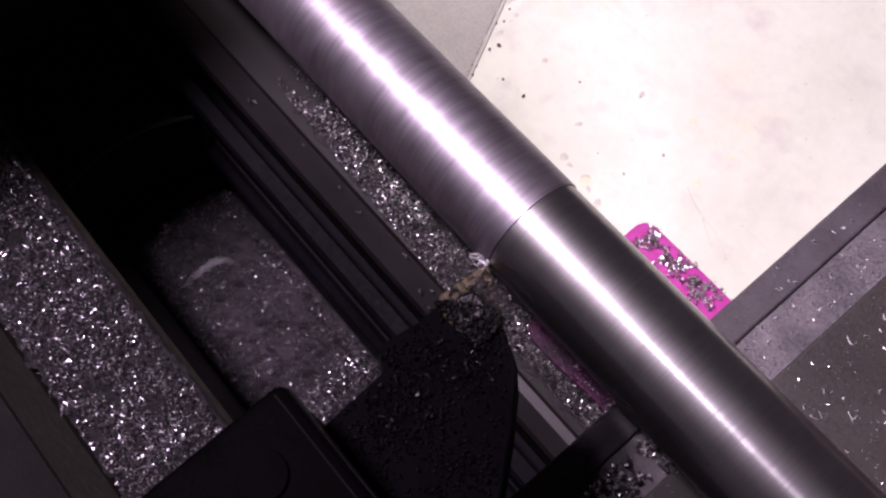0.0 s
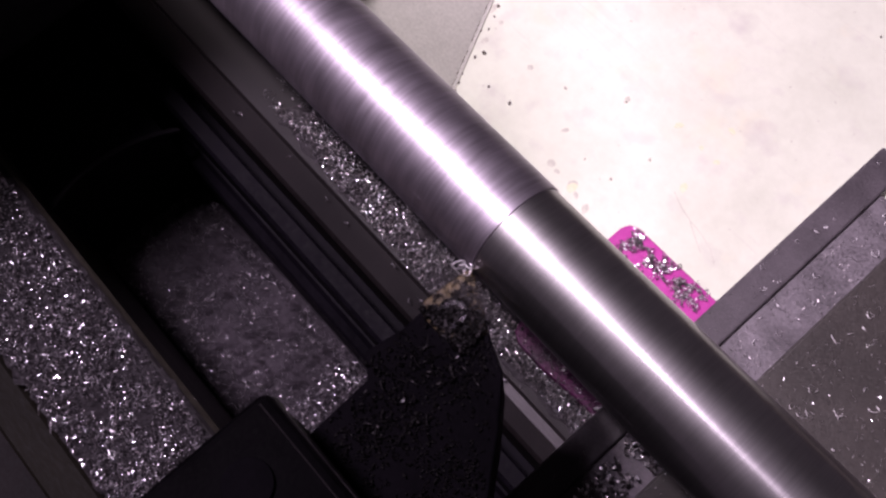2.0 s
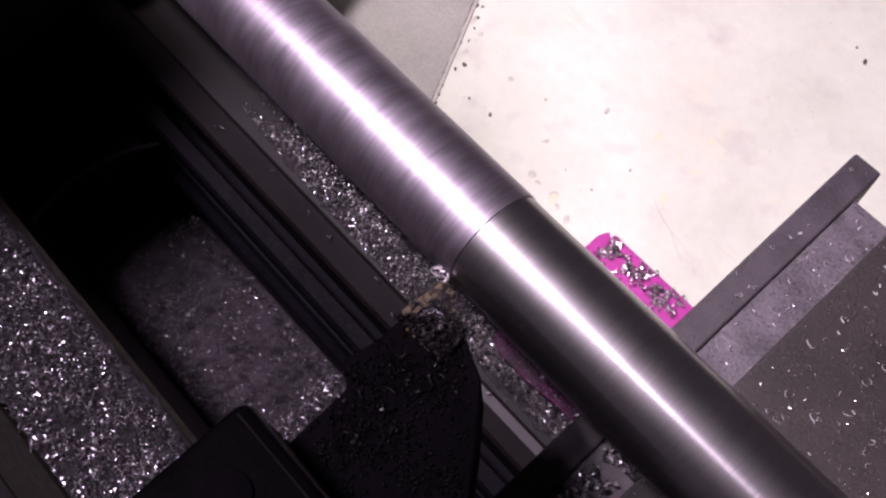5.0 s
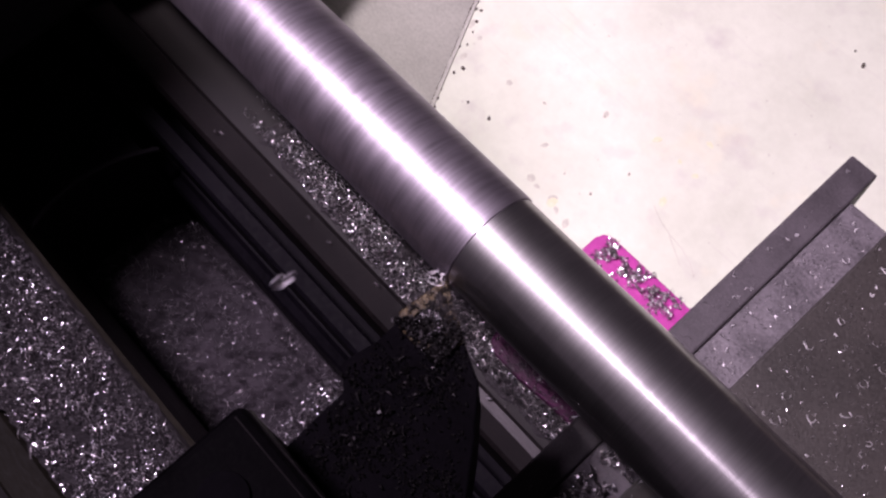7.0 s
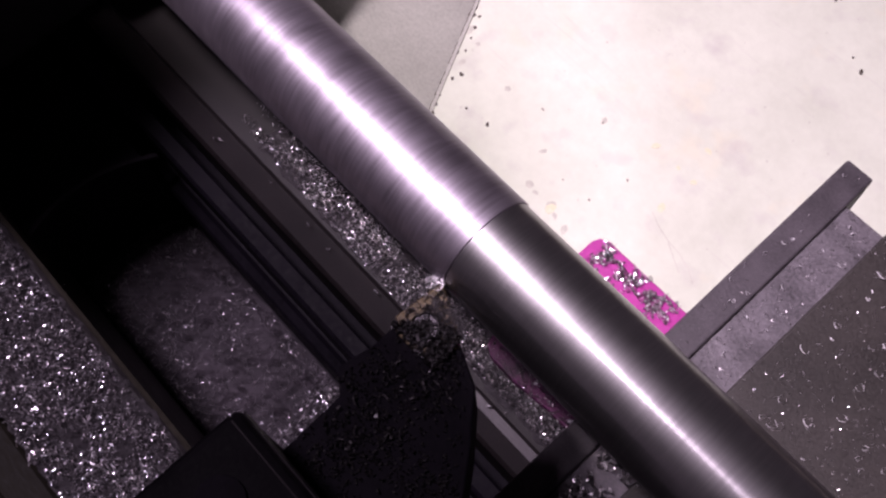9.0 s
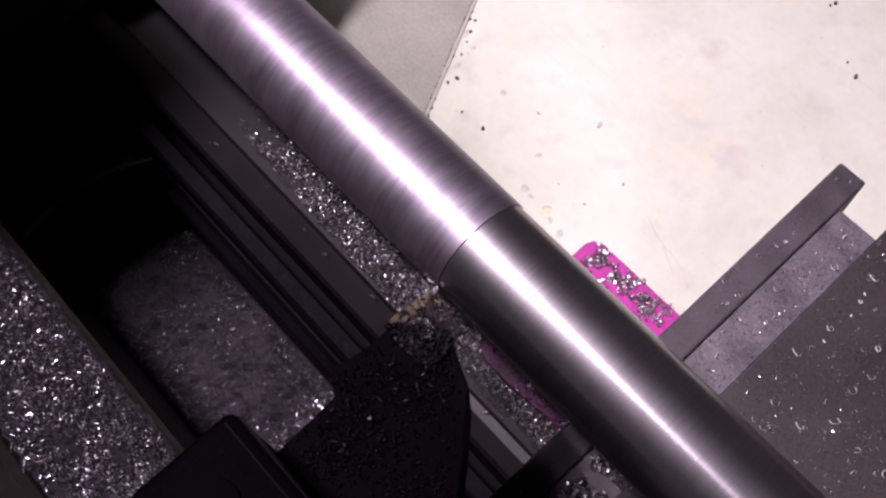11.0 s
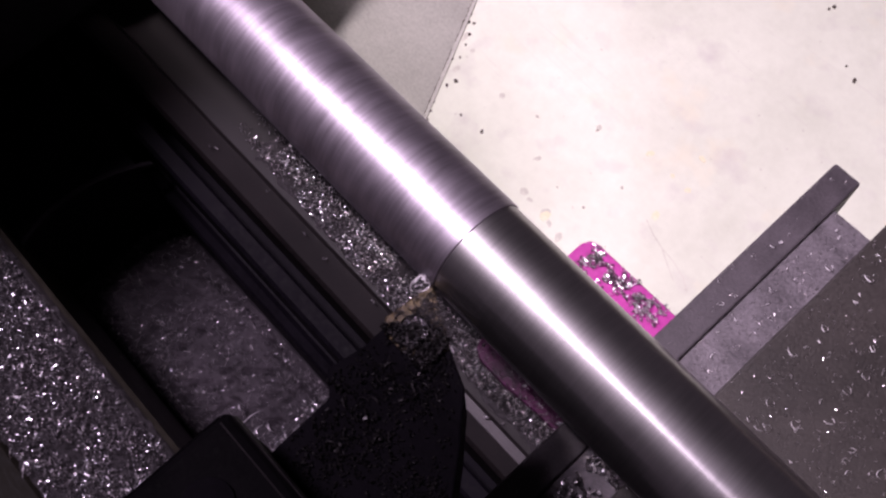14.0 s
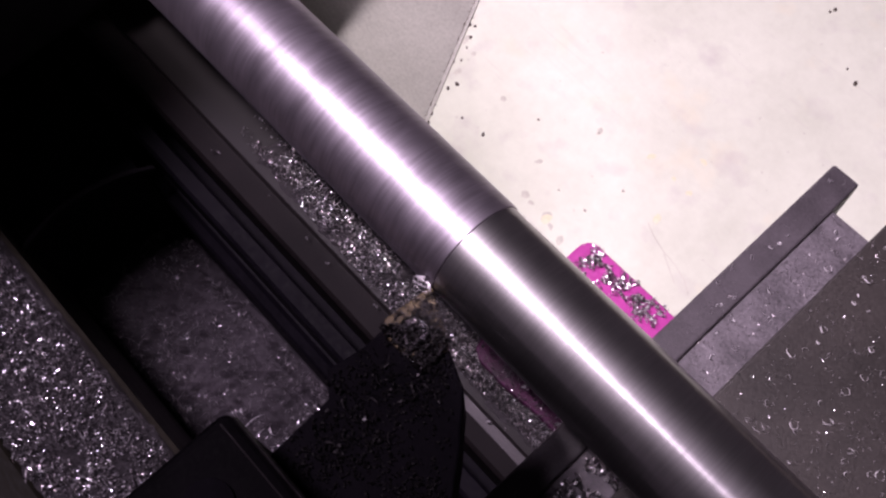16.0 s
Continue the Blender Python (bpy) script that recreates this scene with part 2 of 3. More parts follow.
def prism(outline, z0, z1, bevel=0.0, segments=2):
    bm = bmesh.new()
    low = [bm.verts.new((x, y, z0)) for x, y in outline]
    high = [bm.verts.new((x, y, z1)) for x, y in outline]
    k = len(outline)
    bm.faces.new(low[::-1])
    bm.faces.new(high)
    for i in range(k):
        bm.faces.new((low[i], low[(i + 1) % k], high[(i + 1) % k], high[i]))
    bmesh.ops.recalc_face_normals(bm, faces=bm.faces)
    return soften(bm, bevel, segments)


def box(x0, x1, y0, y1, z0, z1, bevel=0.4, segments=2):
    return prism([(x0, y0), (x1, y0), (x1, y1), (x0, y1)], z0, z1, bevel, segments)


def along_x(section, x0, x1, bevel=0.0):
    """A section of (y, z) drawn out along the bed."""
    bm = bmesh.new()
    a = [bm.verts.new((x0, y, z)) for y, z in section]
    b = [bm.verts.new((x1, y, z)) for y, z in section]
    k = len(section)
    bm.faces.new(a[::-1])
    bm.faces.new(b)
    for i in range(k):
        bm.faces.new((a[i], a[(i + 1) % k], b[(i + 1) % k], b[i]))
    bmesh.ops.recalc_face_normals(bm, faces=bm.faces)
    return soften(bm, bevel)


def revolve(profile, steps=96, closed=True):
    """(x, radius) turned round the bar's axis."""
    bm = bmesh.new()
    loops = []
    for x, r in profile:
        loops.append([bm.verts.new((x, r * math.cos(2 * math.pi * i / steps), AXIS + r * math.sin(2 * math.pi * i / steps))) for i in range(steps)])
    for a, b in zip(loops, loops[1:]):
        for i in range(steps):
            bm.faces.new((a[i], a[(i + 1) % steps], b[(i + 1) % steps], b[i]))
    if closed:
        bm.faces.new(loops[0][::-1])
        bm.faces.new(loops[-1])
    bmesh.ops.recalc_face_normals(bm, faces=bm.faces)
    return bm


def disc(x, y, z, r, h, steps=40, bevel=0.0):
    return prism([(x + r * math.cos(2 * math.pi * i / steps), y + r * math.sin(2 * math.pi * i / steps)) for i in range(steps)], z, z + h, bevel)


def revolve_up(x, y, profile, steps=32):
    """(z, radius) turned round an upright axis."""
    bm = bmesh.new()
    loops = [[bm.verts.new((x + r * math.cos(2 * math.pi * i / steps), y + r * math.sin(2 * math.pi * i / steps), z)) for i in range(steps)] for z, r in profile]
    for a, b in zip(loops, loops[1:]):
        for i in range(steps):
            bm.faces.new((a[i], a[(i + 1) % steps], b[(i + 1) % steps], b[i]))
    bm.faces.new(loops[0][::-1])
    bm.faces.new(loops[-1])
    bmesh.ops.recalc_face_normals(bm, faces=bm.faces)
    return bm


def curl_points(rng, radius, turns, pitch, width, steps):
    """Rows of a curled ribbon round its own axis."""
    rows = []
    for i in range(steps + 1):
        a = 2 * math.pi * turns * i / steps
        r = radius * (1 + 0.25 * i / steps)
        x = pitch * turns * i / steps
        rows.append(((x, r * math.cos(a), r * math.sin(a)), (x + width, r * math.cos(a), r * math.sin(a))))
    return rows


def chips(places, seed, radius=(0.35, 0.9), width=(0.25, 0.6), turns=(0.3, 0.9), steps=5):
    """Many small curled turnings in one mesh; places are (x, y, z)."""
    rng = random.Random(seed)
    bm = bmesh.new()
    for place in places:
        rows = curl_points(rng, rng.uniform(*radius), rng.uniform(*turns), rng.uniform(0.1, 0.7), rng.uniform(*width), steps)
        turn = Euler((rng.uniform(0, 6.28), rng.uniform(-0.6, 0.6), rng.uniform(0, 6.28))).to_matrix()
        mid = turn @ Vector(rows[steps // 2][0])
        last = None
        for a, b in rows:
            p = [bm.verts.new(Vector(place) + turn @ Vector(q) - 0.5 * mid) for q in (a, b)]
            if last:
                bm.faces.new((last[0], last[1], p[1], p[0]))
            last = p
    return bm


def mound(x0, x1, y0, y1, z, height, cell, seed, ragged=2.0):
    """A low heap with an uneven top and edge, closed below."""
    nx, ny = max(4, int((x1 - x0) / cell)), max(4, int((y1 - y0) / cell))
    bm = bmesh.new()
    grid = []
    for i in range(nx + 1):
        row = []
        for j in range(ny + 1):
            x, y = x0 + (x1 - x0) * i / nx, y0 + (y1 - y0) * j / ny
            edge = min(i, nx - i, j, ny - j) / 3.0
            k = min(1.0, edge)
            q = Vector((x * 0.9, y * 0.9, seed))
            h = height * k * (0.45 + 0.55 * abs(noise.noise(q)) * 2) + 0.25 * noise.noise(q * 3.1)
            if k < 1.0:
                x += ragged * noise.noise(Vector((x * 0.3, y * 0.3, seed + 7.0)))
                y += ragged * noise.noise(Vector((x * 0.3, y * 0.3, seed + 17.0)))
            row.append(bm.verts.new((x, y, z + max(0.02, h) if k > 0 else z - 0.1)))
        grid.append(row)
    for i in range(nx):
        for j in range(ny):
            bm.faces.new((grid[i][j], grid[i + 1][j], grid[i + 1][j + 1], grid[i][j + 1]))
    return bm


# ---- bench, tray and the wall that closes it ----
# Unseen walls added round the room; distance and tone steer reflections and bounce.
PLASTER = surface("workshop_plaster", (0.27, 0.253, 0.265), (0.36, 0.34, 0.352), (0.7, 0.9), 0.0, 120, 6, 0.1)
for wall_name, w in (("wall_north", (-1800, 1800, 2200, 2260, -900, 2300)), ("wall_south", (-1800, 1800, -1560, -1500, -900, 2300)),
                     ("wall_east", (1800, 1860, -1500, 2200, -900, 2300)), ("wall_west", (-1860, -1800, -1500, 2200, -900, 2300)),
                     ("ceiling", (-1800, 1800, -1500, 2200, 2300, 2360)), ("floor", (-1800, 1800, -1500, 2200, -960, -900))):
    single(wall_name, box(*w, 0), PLASTER, ((w[0] + w[1]) / 2, (w[2] + w[3]) / 2, w[4]), "plain unseen workshop " + wall_name.split("_")[0], wall_name.split("_")[0], kind="structure")
bench = thing("workbench", (0, 0, -900), "dark wooden workbench under the lathe", "workbench", kind="structure")
for lx in (-800, 740):
    for ly in (-560, 600):
        part("leg", box(lx, lx + 60, ly, ly + 60, -899.9, -150.05, 3), BENCH, bench)
part("bench_top", box(-900, 900, -650, 690, -150, -109, 2), BENCH, bench)
tray = thing("chip_tray", (0, 60, -108), "cream enamelled chip tray with dark specks and stains", "chip tray")
part("tray_floor", box(-330, 330, -190, 330, -108, -106, 0.5), CREAM, tray)
part("rim", box(-330, 330, 326, 330, -106, -80, 0.8), CREAM, tray)
part("rim", box(-330, 330, -190, -186, -106, -80, 0.8), CREAM, tray)
part("rim", box(326, 330, -186, 326, -106, -80, 0.8), CREAM, tray)
part("rim", box(-330, -326, -186, 326, -106, -80, 0.8), CREAM, tray)

# grey painted side that slopes up from the tray under the headstock
def sloping_side():
    bm = bmesh.new()
    foot = [(-94.0, 34.0, -105.9), (-180.0, 202.0, -105.9)]
    top = [(-172.0, -6.0, -55.0), (-258.0, 162.0, -55.0)]
    v = [bm.verts.new(q) for q in foot + top[::-1]]
    w = [bm.verts.new((q[0], q[1], -106.0)) for q in foot + top[::-1]]
    bm.faces.new(v)
    bm.faces.new(w[::-1])
    for i in range(4):
        bm.faces.new((v[i], w[i], w[(i + 1) % 4], v[(i + 1) % 4]))
    bmesh.ops.recalc_face_normals(bm, faces=bm.faces)
    return bm


tray_side = thing("tray_side", (-150, 100, -106), "grey painted sheet sloping up from the cream tray", "tray side")
part("panel", sloping_side(), GREY, tray_side)
# the sheet's folded foot along the seam
ALONG, OUT = Vector((-86, 168, 0)).normalized(), Vector((168, 86, 0)).normalized()
foot = [Vector((-94, 34, 0)) + ALONG * u + OUT * v for u, v in ((0, 0.05), (188.7, 0.05), (188.7, 1.3), (0, 1.3))]
part("folded_foot", prism([(q.x, q.y) for q in foot], -105.95, -105.3, 0.15), GREY, tray_side)

# ---- bed ----
bed = thing("lathe_bed", (0, -25, -106), "dark oily cast iron lathe bed with two ways", "lathe bed")
part("front_way", along_x([(-55.6, -45), (-55.6, -0.3), (-56.4, 0), (-79.6, 0), (-80.4, -3), (-80.5, -45)], -180, 160), OILY_WAY, bed, "oily iron way")
part("polished_edge", along_x([(-55.58, -40), (-54.6, -40), (-54.6, -1.1), (-55.58, -0.3)], -180, 160), RUBBED, bed, "rubbed olive grey inner edge of the way")
part("front_face", along_x([(-89.6, -45), (-80.52, -45), (-80.52, -2.2), (-81.4, -1.6), (-88.8, -1.9), (-89.6, -2.8)], -180, 160), OLIVE, bed, "smooth olive grey front face")
part("front_step", along_x([(-108, -45), (-89.62, -45), (-89.62, -7.0), (-108, -8)], -180, 160), IRON, bed)
part("back_way", along_x([(-4.6, -45), (31, -45), (31, -0.6), (30.4, 0), (-4.0, 0), (-4.6, -0.5)], -180, 160), WAY, bed, "ground iron way")
part("bright_edge", along_x([(-6.6, -40), (-4.62, -40), (-4.62, -0.55), (-6.6, -0.9)], -15, 160), EDGE, bed, "polished edge of the way")
part("way_edge", along_x([(-5.9, -45), (-4.62, -45), (-4.62, -1.2), (-5.9, -1.3)], -180, -15.02), IRON, bed)
part("way_edge", along_x([(-11, -45), (-5.92, -45), (-5.92, -0.9), (-10.2, -1.0), (-11, -1.8)], -180, -15.02), IRON, bed)
part("way_edge", along_x([(-11, -45), (-6.62, -45), (-6.62, -1.0), (-10.2, -1.1), (-11, -1.8)], -15, 160), IRON, bed)
part("ledge", along_x([(-16, -45), (-11.02, -45), (-11.02, -15), (-13.4, -15), (-13.8, -8), (-14.3, -7.4), (-17.4, -7.8), (-18.2, -8.6), (-18.2, -20), (-16, -21)], -180, 160), SHADED_IRON, bed)
part("lower_ledge", along_x([(-22, -45), (-16.02, -45), (-16.02, -22), (-18.6, -22.4), (-19.6, -24), (-21.4, -25), (-22, -26)], -180, 160), SHADED_IRON, bed)


# the far end of the well is cast as a shallow bow; the bead along its top is toned lighter to stand for light on the
# rim
BOW = [(-110.0 + 0.0142 * (y + 41.0) ** 2, y) for y in [-54.58 + 38.4 * i / 24 for i in range(25)]]
part("rib", prism([(x, y) for x, y in BOW if y < -22.05] + [(-180, -22.05), (-180, -54.58)], -46, -12.6, 0.0), SHADED_IRON, bed)
part("bead", prism([(x + 0.35, y) for x, y in BOW if y < -18.3] + [(x - 1.1, y) for x, y in BOW[::-1] if y < -18.3], -13.6, -12.0, 0.3), CAST, bed, "lighter bead for the lit rim of the bowed rib")
part("rib", prism([(-21 - 7 * (1 - math.sin(math.pi * i / 24) ** 0.3), -54.58 + 32.5 * i / 24) for i in range(25)] + [(160, -22.08), (160, -54.58)], -46, -26, 0.0), CAST, bed)
part("pan", box(-180, 160, -108, 31, -50, -45.05, 0), CAST, bed)
part("pedestal", box(-170, 150, -78, 25, -106, -50.05, 1), IRON, bed)

# ---- headstock ----
headstock = thing("headstock", (-190, 0, 0), "dark painted headstock casing behind the chuck", "headstock")
# Mostly out of view; height set to shade the far end of the well.
part("casing", box(-270, -138, -88, 40, 0.05, 115, 4.0, 3), CHUCK, headstock)
part("spindle_nose", revolve([(-139, 24), (-138.2, 25), (-137.6, 25), (-137.2, 24)]), CHUCK, headstock)

# ---- chuck and bar, which turn ----
# Stand-in for the unseen chuck, kept small so little shadow reaches the tray side.
chuck = thing("stand_in_chuck", (-120, 0, AXIS), "small dark steel stand-in for the unseen chuck that grips the bar", "chuck")
part("chuck_body", revolve([(-137.1, 17.0), (-136.5, 18.0), (-132.6, 18.0), (-132.0, 17.0)]), CHUCK, chuck)
part("chuck_nose", revolve([(-131.9, 15.0), (-131.3, 15.8), (-126.5, 15.8), (-124.5, 12.5), (-124.4, 8.4)]), CHUCK, chuck)

SHOULDER_X = -3.0
bar = thing("steel_bar", (0, 0, AXIS), "round steel bar being turned to a bright finish", "steel bar")
part("turned_core", revolve([(-135, 7.6), (-134.6, 8.0), (-134.5, 8.0), (119.3, 8.0), (119.4, 8.0), (120, 7.4)], 160), TURNED, bar, smooth=True)
layer = part("uncut_layer", revolve([(-128, 8.02), (-128, 8.2), (SHOULDER_X - 0.16, 8.2), (SHOULDER_X - 0.14, 8.2), (SHOULDER_X - 0.05, 8.12), (SHOULDER_X, 8.02)], 160, closed=False), ROUGH, bar, "uncut grey steel skin with fine rings", smooth=True)

# ---- carriage: saddle, cross slide, compound, tool post ----
saddle = thing("saddle", (40, 20, 0), "dark iron saddle strewn with steel chips", "saddle", carried=True)
part("rail", box(17.35, 23.5, -80, 75.6, 3, 22, 0.5), SADDLE, saddle)
part("slide_way", box(23.52, 80, -80, 68, 2.2, 21.2, 0.3), STRIP, saddle, "worn grey slide way")
part("apron", box(17.7, 90, -84, 33, 0.05, 2.9, 0.4), SADDLE, saddle)
cross = thing("cross_slide", (56, 10, 21.25), "brown grey iron cross slide with scattered chips", "cross slide", carried=True)
part("slide_body", box(32.2, 80, -85, 110, 21.25, 25, 0.5), SLIDE, cross)

compound = thing("compound_slide", (30, -70, 25), "dark iron compound slide under the tool post", "compound slide", carried=True)
part("base", box(33, 75, -95, -45, 25.02, 38, 0.8), SLIDE, compound)
part("top_slide", box(-3, 72, -92, -42, 38.05, 52, 0.8), SLIDE, compound)

post = thing("tool_post", (15, -60, 52), "black steel tool post with one edge toned lighter", "tool post", carried=True)
part("block", box(-5.4, 34, -80, -39, 52.05, 82, 1.4, 3), POST_BLACK, post)
# Lighter strip laid along one edge, in place of light falling on it.
part("lit_edge", along_x([(-40.6, 82.06), (-38.94, 80.9), (-38.7, 79.4), (-40.9, 81.9)], -4.2, 33), LIT_EDGE, post, "grey strip standing for light on the block's edge")
part("clamp_bolt", disc(2.5, -47.5, 82.02, 3.2, 0.5, 32, 0.1), BLACK, post)

holder = thing("tool_holder", (3, -25, 52), "black steel tool holder dusted with fine chips", "tool holder", carried=True)
part("head", prism([(-3.6, -13.5), (-3.4, -20.7), (-4.4, -26.2), (-1.2, -28.6), (-0.8, -38.9), (22.5, -38.9), (22.5, -29.0), (15.6, -20.4), (10.2, -14.6), (3.6, -11.8), (0, -12.5)], 54, 69.6, 0.35), BLACK, holder)
insert = part("insert", prism([(-3.5, -8.15), (-3.0, -8.15), (3.6, -11.4), (4.9, -12.5), (4.3, -15.8), (0.6, -17.4), (-2.6, -17.4), (-4.3, -15.9)], 66.8, 70.0, 0.2), GOLD, holder, "gold coated cutting insert, dirty")
part("screw", revolve_up(-0.1, -14.2, [(69.6, 2.35), (70.25, 2.3), (70.5, 1.9), (70.4, 1.1), (69.9, 0.9)]), STEEL, insert, "steel clamping screw with a socket")

part("pin", revolve_up(2.4, -16.1, [(69.4, 1.3), (70.25, 1.28), (70.35, 1.05), (70.2, 0.9), (69.8, 0.85), (69.7, 0.0)]), STEEL, holder, "dark hollow steel pin")

# pink way cover ahead of the saddle
cover = thing("way_cover", (5, 18, 0), "bright pink plastic way cover with chips on top", "way cover", carried=True)
part("plate", prism([(-8.2, 8.4), (-6, 6.8), (17.6, 6.6), (17.6, 36.0), (-5.6, 36.0), (-7.4, 35.2), (-8.2, 33.4)], 4.5, 6.0, 0.4), PINK, cover)
# lip stands for the cover's side wall; its shade is in the colour
part("lip", prism([(-8.4, 6), (-7.4, 3.0), (-5.0, 1.7), (2.0, 1.6), (10.0, 2.4), (17.6, 2.6), (17.6, 11.9), (-7.0, 11.9)], 1.4, 3.2, 0.4), SHADED_PINK, cover, "lower lip, pink darkened for the bar's shade")
part("body", prism([(-7.0, 12), (17.6, 12), (17.6, 35.2), (-5.4, 35.2), (-7.0, 33)], 0.1, 4.5, 0.3), PINK, cover)

# ---- turnings ----
rng = random.Random(5)


def heap(count, xs, ys, zs, thin=0.0):
    """Places over a strip; thin fades the far end out."""
    out = []
    while len(out) < count:
        x, y = rng.uniform(*xs), rng.uniform(*ys)
        if noise.noise(Vector((x * 0.12, y * 0.2, 4.0))) + 0.55 < rng.random() * (0.5 + thin):
            continue
        out.append((x, y, rng.uniform(*zs)))
    return out


def spread(name_label, places, seed, origin, bright=0.4, carried=False, glint=True, **shape):
    """Bright and dull turnings over the same ground."""
    cut = int(len(places) * bright)
    half = cut // 2
    if glint and half > 20:
        single("chip_heap", chips(places[:half], seed + 25, **shape), GLINT, origin, "glinting curled steel turnings " + name_label, "steel chips", "chips", "stuff", carried)
    else:
        half = 0
    single("chip_heap", chips(places[half:cut], seed, **shape), CHIP, origin, "bright curled steel turnings " + name_label, "steel chips", "chips", "stuff", carried)
    single("chip_heap", chips(places[cut:], seed + 50, **shape), DULL, origin, "dull oily steel turnings " + name_label, "steel chips", "chips", "stuff", carried)


single("chip_heap", mound(-122, 20, -80.2, -56.2, 0, 1.1, 1.2, 3.0), DUST, (-50, -67, 0), "dark bed of fine steel dust on the front way", "steel chips", "chips", "stuff")
spread("heaped on the front way", heap(17000, (-118, 18), (-79.4, -56.8), (0.5, 1.9), 0.3), 11, (-50, -67, 0), 0.62, radius=(0.12, 0.30), width=(0.12, 0.30), turns=(0.4, 0.9))
spread("in thin wiry curls on the front way", heap(1100, (-100, 18), (-79, -57.4), (0.9, 2.4), 0.3), 31, (-50, -67, 0), 0.4, radius=(0.6, 1.5), width=(0.1, 0.22), turns=(0.25, 0.8), steps=7)
spread("as glinting grit over the slides", heap(2300, (32.6, 78), (-10, 105), (25.05, 25.15), 0.5) + heap(620, (24, 32), (-12, 67), (21.25, 21.35), 0.3), 33, (55, 30, 25), 0.6, True, radius=(0.07, 0.2), width=(0.06, 0.15), steps=3)
spread("in long loose wires on the front way", heap(80, (-85, 15), (-78.5, -62), (2.0, 3.0), 0.3), 34, (-50, -67, 0), 0.6, radius=(1.6, 4.0), width=(0.12, 0.25), turns=(0.2, 0.6), steps=12)
single("chip_heap", mound(-82, 18, -3.0, 7.0, 0, 0.7, 1.0, 8.0, 1.6), DUST, (-40, 1, 0), "dark bed of fine steel dust on the back way", "steel chips", "chips", "stuff")
spread("heaped on the back way", [(x, y - max(0.0, x + 88) * 0.065 * max(0.0, 1 - (y + 3) / 8) * max(0.15, min(1.0, (-12 - x) / 14)), z) for x, y, z in heap(7000, (-90, 17), (-1.2, 5.0), (0.4, 1.5), 0.2) if rng.random() < (x + 93) / 28], 12, (-40, 1, 0), 0.6, radius=(0.12, 0.30), width=(0.10, 0.26), turns=(0.4, 0.9))
spread("strewn on the back way", heap(60, (-90, 17), (-9, 12), (0.1, 0.4), 0.3), 14, (-40, 1, 0), 0.5, radius=(0.25, 0.6), width=(0.2, 0.45))
single("chip_heap", mound(-108, -20, -54.5, -22.3, -45, 1.8, 1.6, 5.0, 0.5), PAN_DUST, (-70, -39, -45), "grey layer of fine steel dust on the bed pan", "steel chips", "chips", "stuff")
spread("lying on the bed pan", heap(4200, (-106, -22), (-54, -23), (-44.0, -42.8), 0.9), 13, (-70, -39, -45), 0.55, glint=False, radius=(0.2, 0.75), width=(0.05, 0.12), turns=(0.3, 0.8))
spread("bundled at the end of the bed pan", [(rng.gauss(-33, 2.8) - 0.16 * (y + 54), y, -43.4 + 2.8 * rng.random()) for y in [rng.uniform(-54, -23) for _ in range(700)]], 27, (-29, -45, -45), 0.75, radius=(0.4, 1.6), width=(0.08, 0.2), turns=(0.3, 0.8), steps=7)
# on the carriage
spread("strewn over the cross slide", heap(260, (33, 78), (-10, 105), (25.1, 25.5), 0.5), 15, (55, 30, 25), 0.35, True, radius=(0.15, 0.45), width=(0.05, 0.12))
spread("strewn over the saddle", heap(110, (24, 32), (-12, 67), (21.3, 21.6), 0.3) + heap(50, (18, 23.4), (-14, 74), (22.1, 22.4), 0.3), 16, (25, 30, 20), 0.4, True, radius=(0.15, 0.4), width=(0.05, 0.12))
spread("piled between rail and slide", heap(260, (25, 31.5), (-16, 3), (21.3, 22.8), 0.2), 17, (28, -6, 20), 0.5, True, radius=(0.3, 0.7))
spread("piled on the pink cover", [(x, y - 0.0, 6.1 + 1.6 * rng.random() * max(0.0, 1 - abs(y - 32.6) / 3.5)) for x, y in ((rng.uniform(-6, 17), rng.gauss(32.6, 1.9)) for _ in range(1400)) if y < 36.4 and noise.noise(Vector((x * 0.35, y * 0.35, 9.0))) > -0.02], 18, (5, 30, 6), 0.6, True, radius=(0.15, 0.42), width=(0.10, 0.24), turns=(0.4, 0.9))
spread("banked against the pink cover", [(x, -1.6 + (2.2 + 0.11 * x) * f + rng.uniform(-0.5, 0.5), 0.9 + 1.6 * f + rng.uniform(0, 0.6)) for x, f in ((rng.uniform(-8, 17.3), rng.random() ** 1.2) for _ in range(1000))], 32, (5, 2, 0), 0.2, True, glint=False, radius=(0.12, 0.34), width=(0.09, 0.2), turns=(0.4, 0.9))
spread("strewn on the dark lip of the pink cover", heap(170, (-6, 17.4), (1.9, 5.5), (3.25, 3.5), 0.2), 29, (5, 3, 3), 0.15, True, radius=(0.12, 0.4), width=(0.1, 0.25))
spread("strewn on the pink cover", heap(90, (-6, 17), (3.5, 28), (6.1, 6.6), 0.2), 19, (5, 16, 6), 0.5, True, radius=(0.3, 0.7))
spread("strewn on the tool holder", heap(18, (-0.5, 9.6), (-27, -15), (69.7, 70.1), 0.5) + heap(9, (-0.5, 9.6), (-38, -26), (69.7, 70.0), 0.5), 20, (4, -25, 70), 0.06, True, radius=(0.2, 0.6), width=(0.15, 0.35))
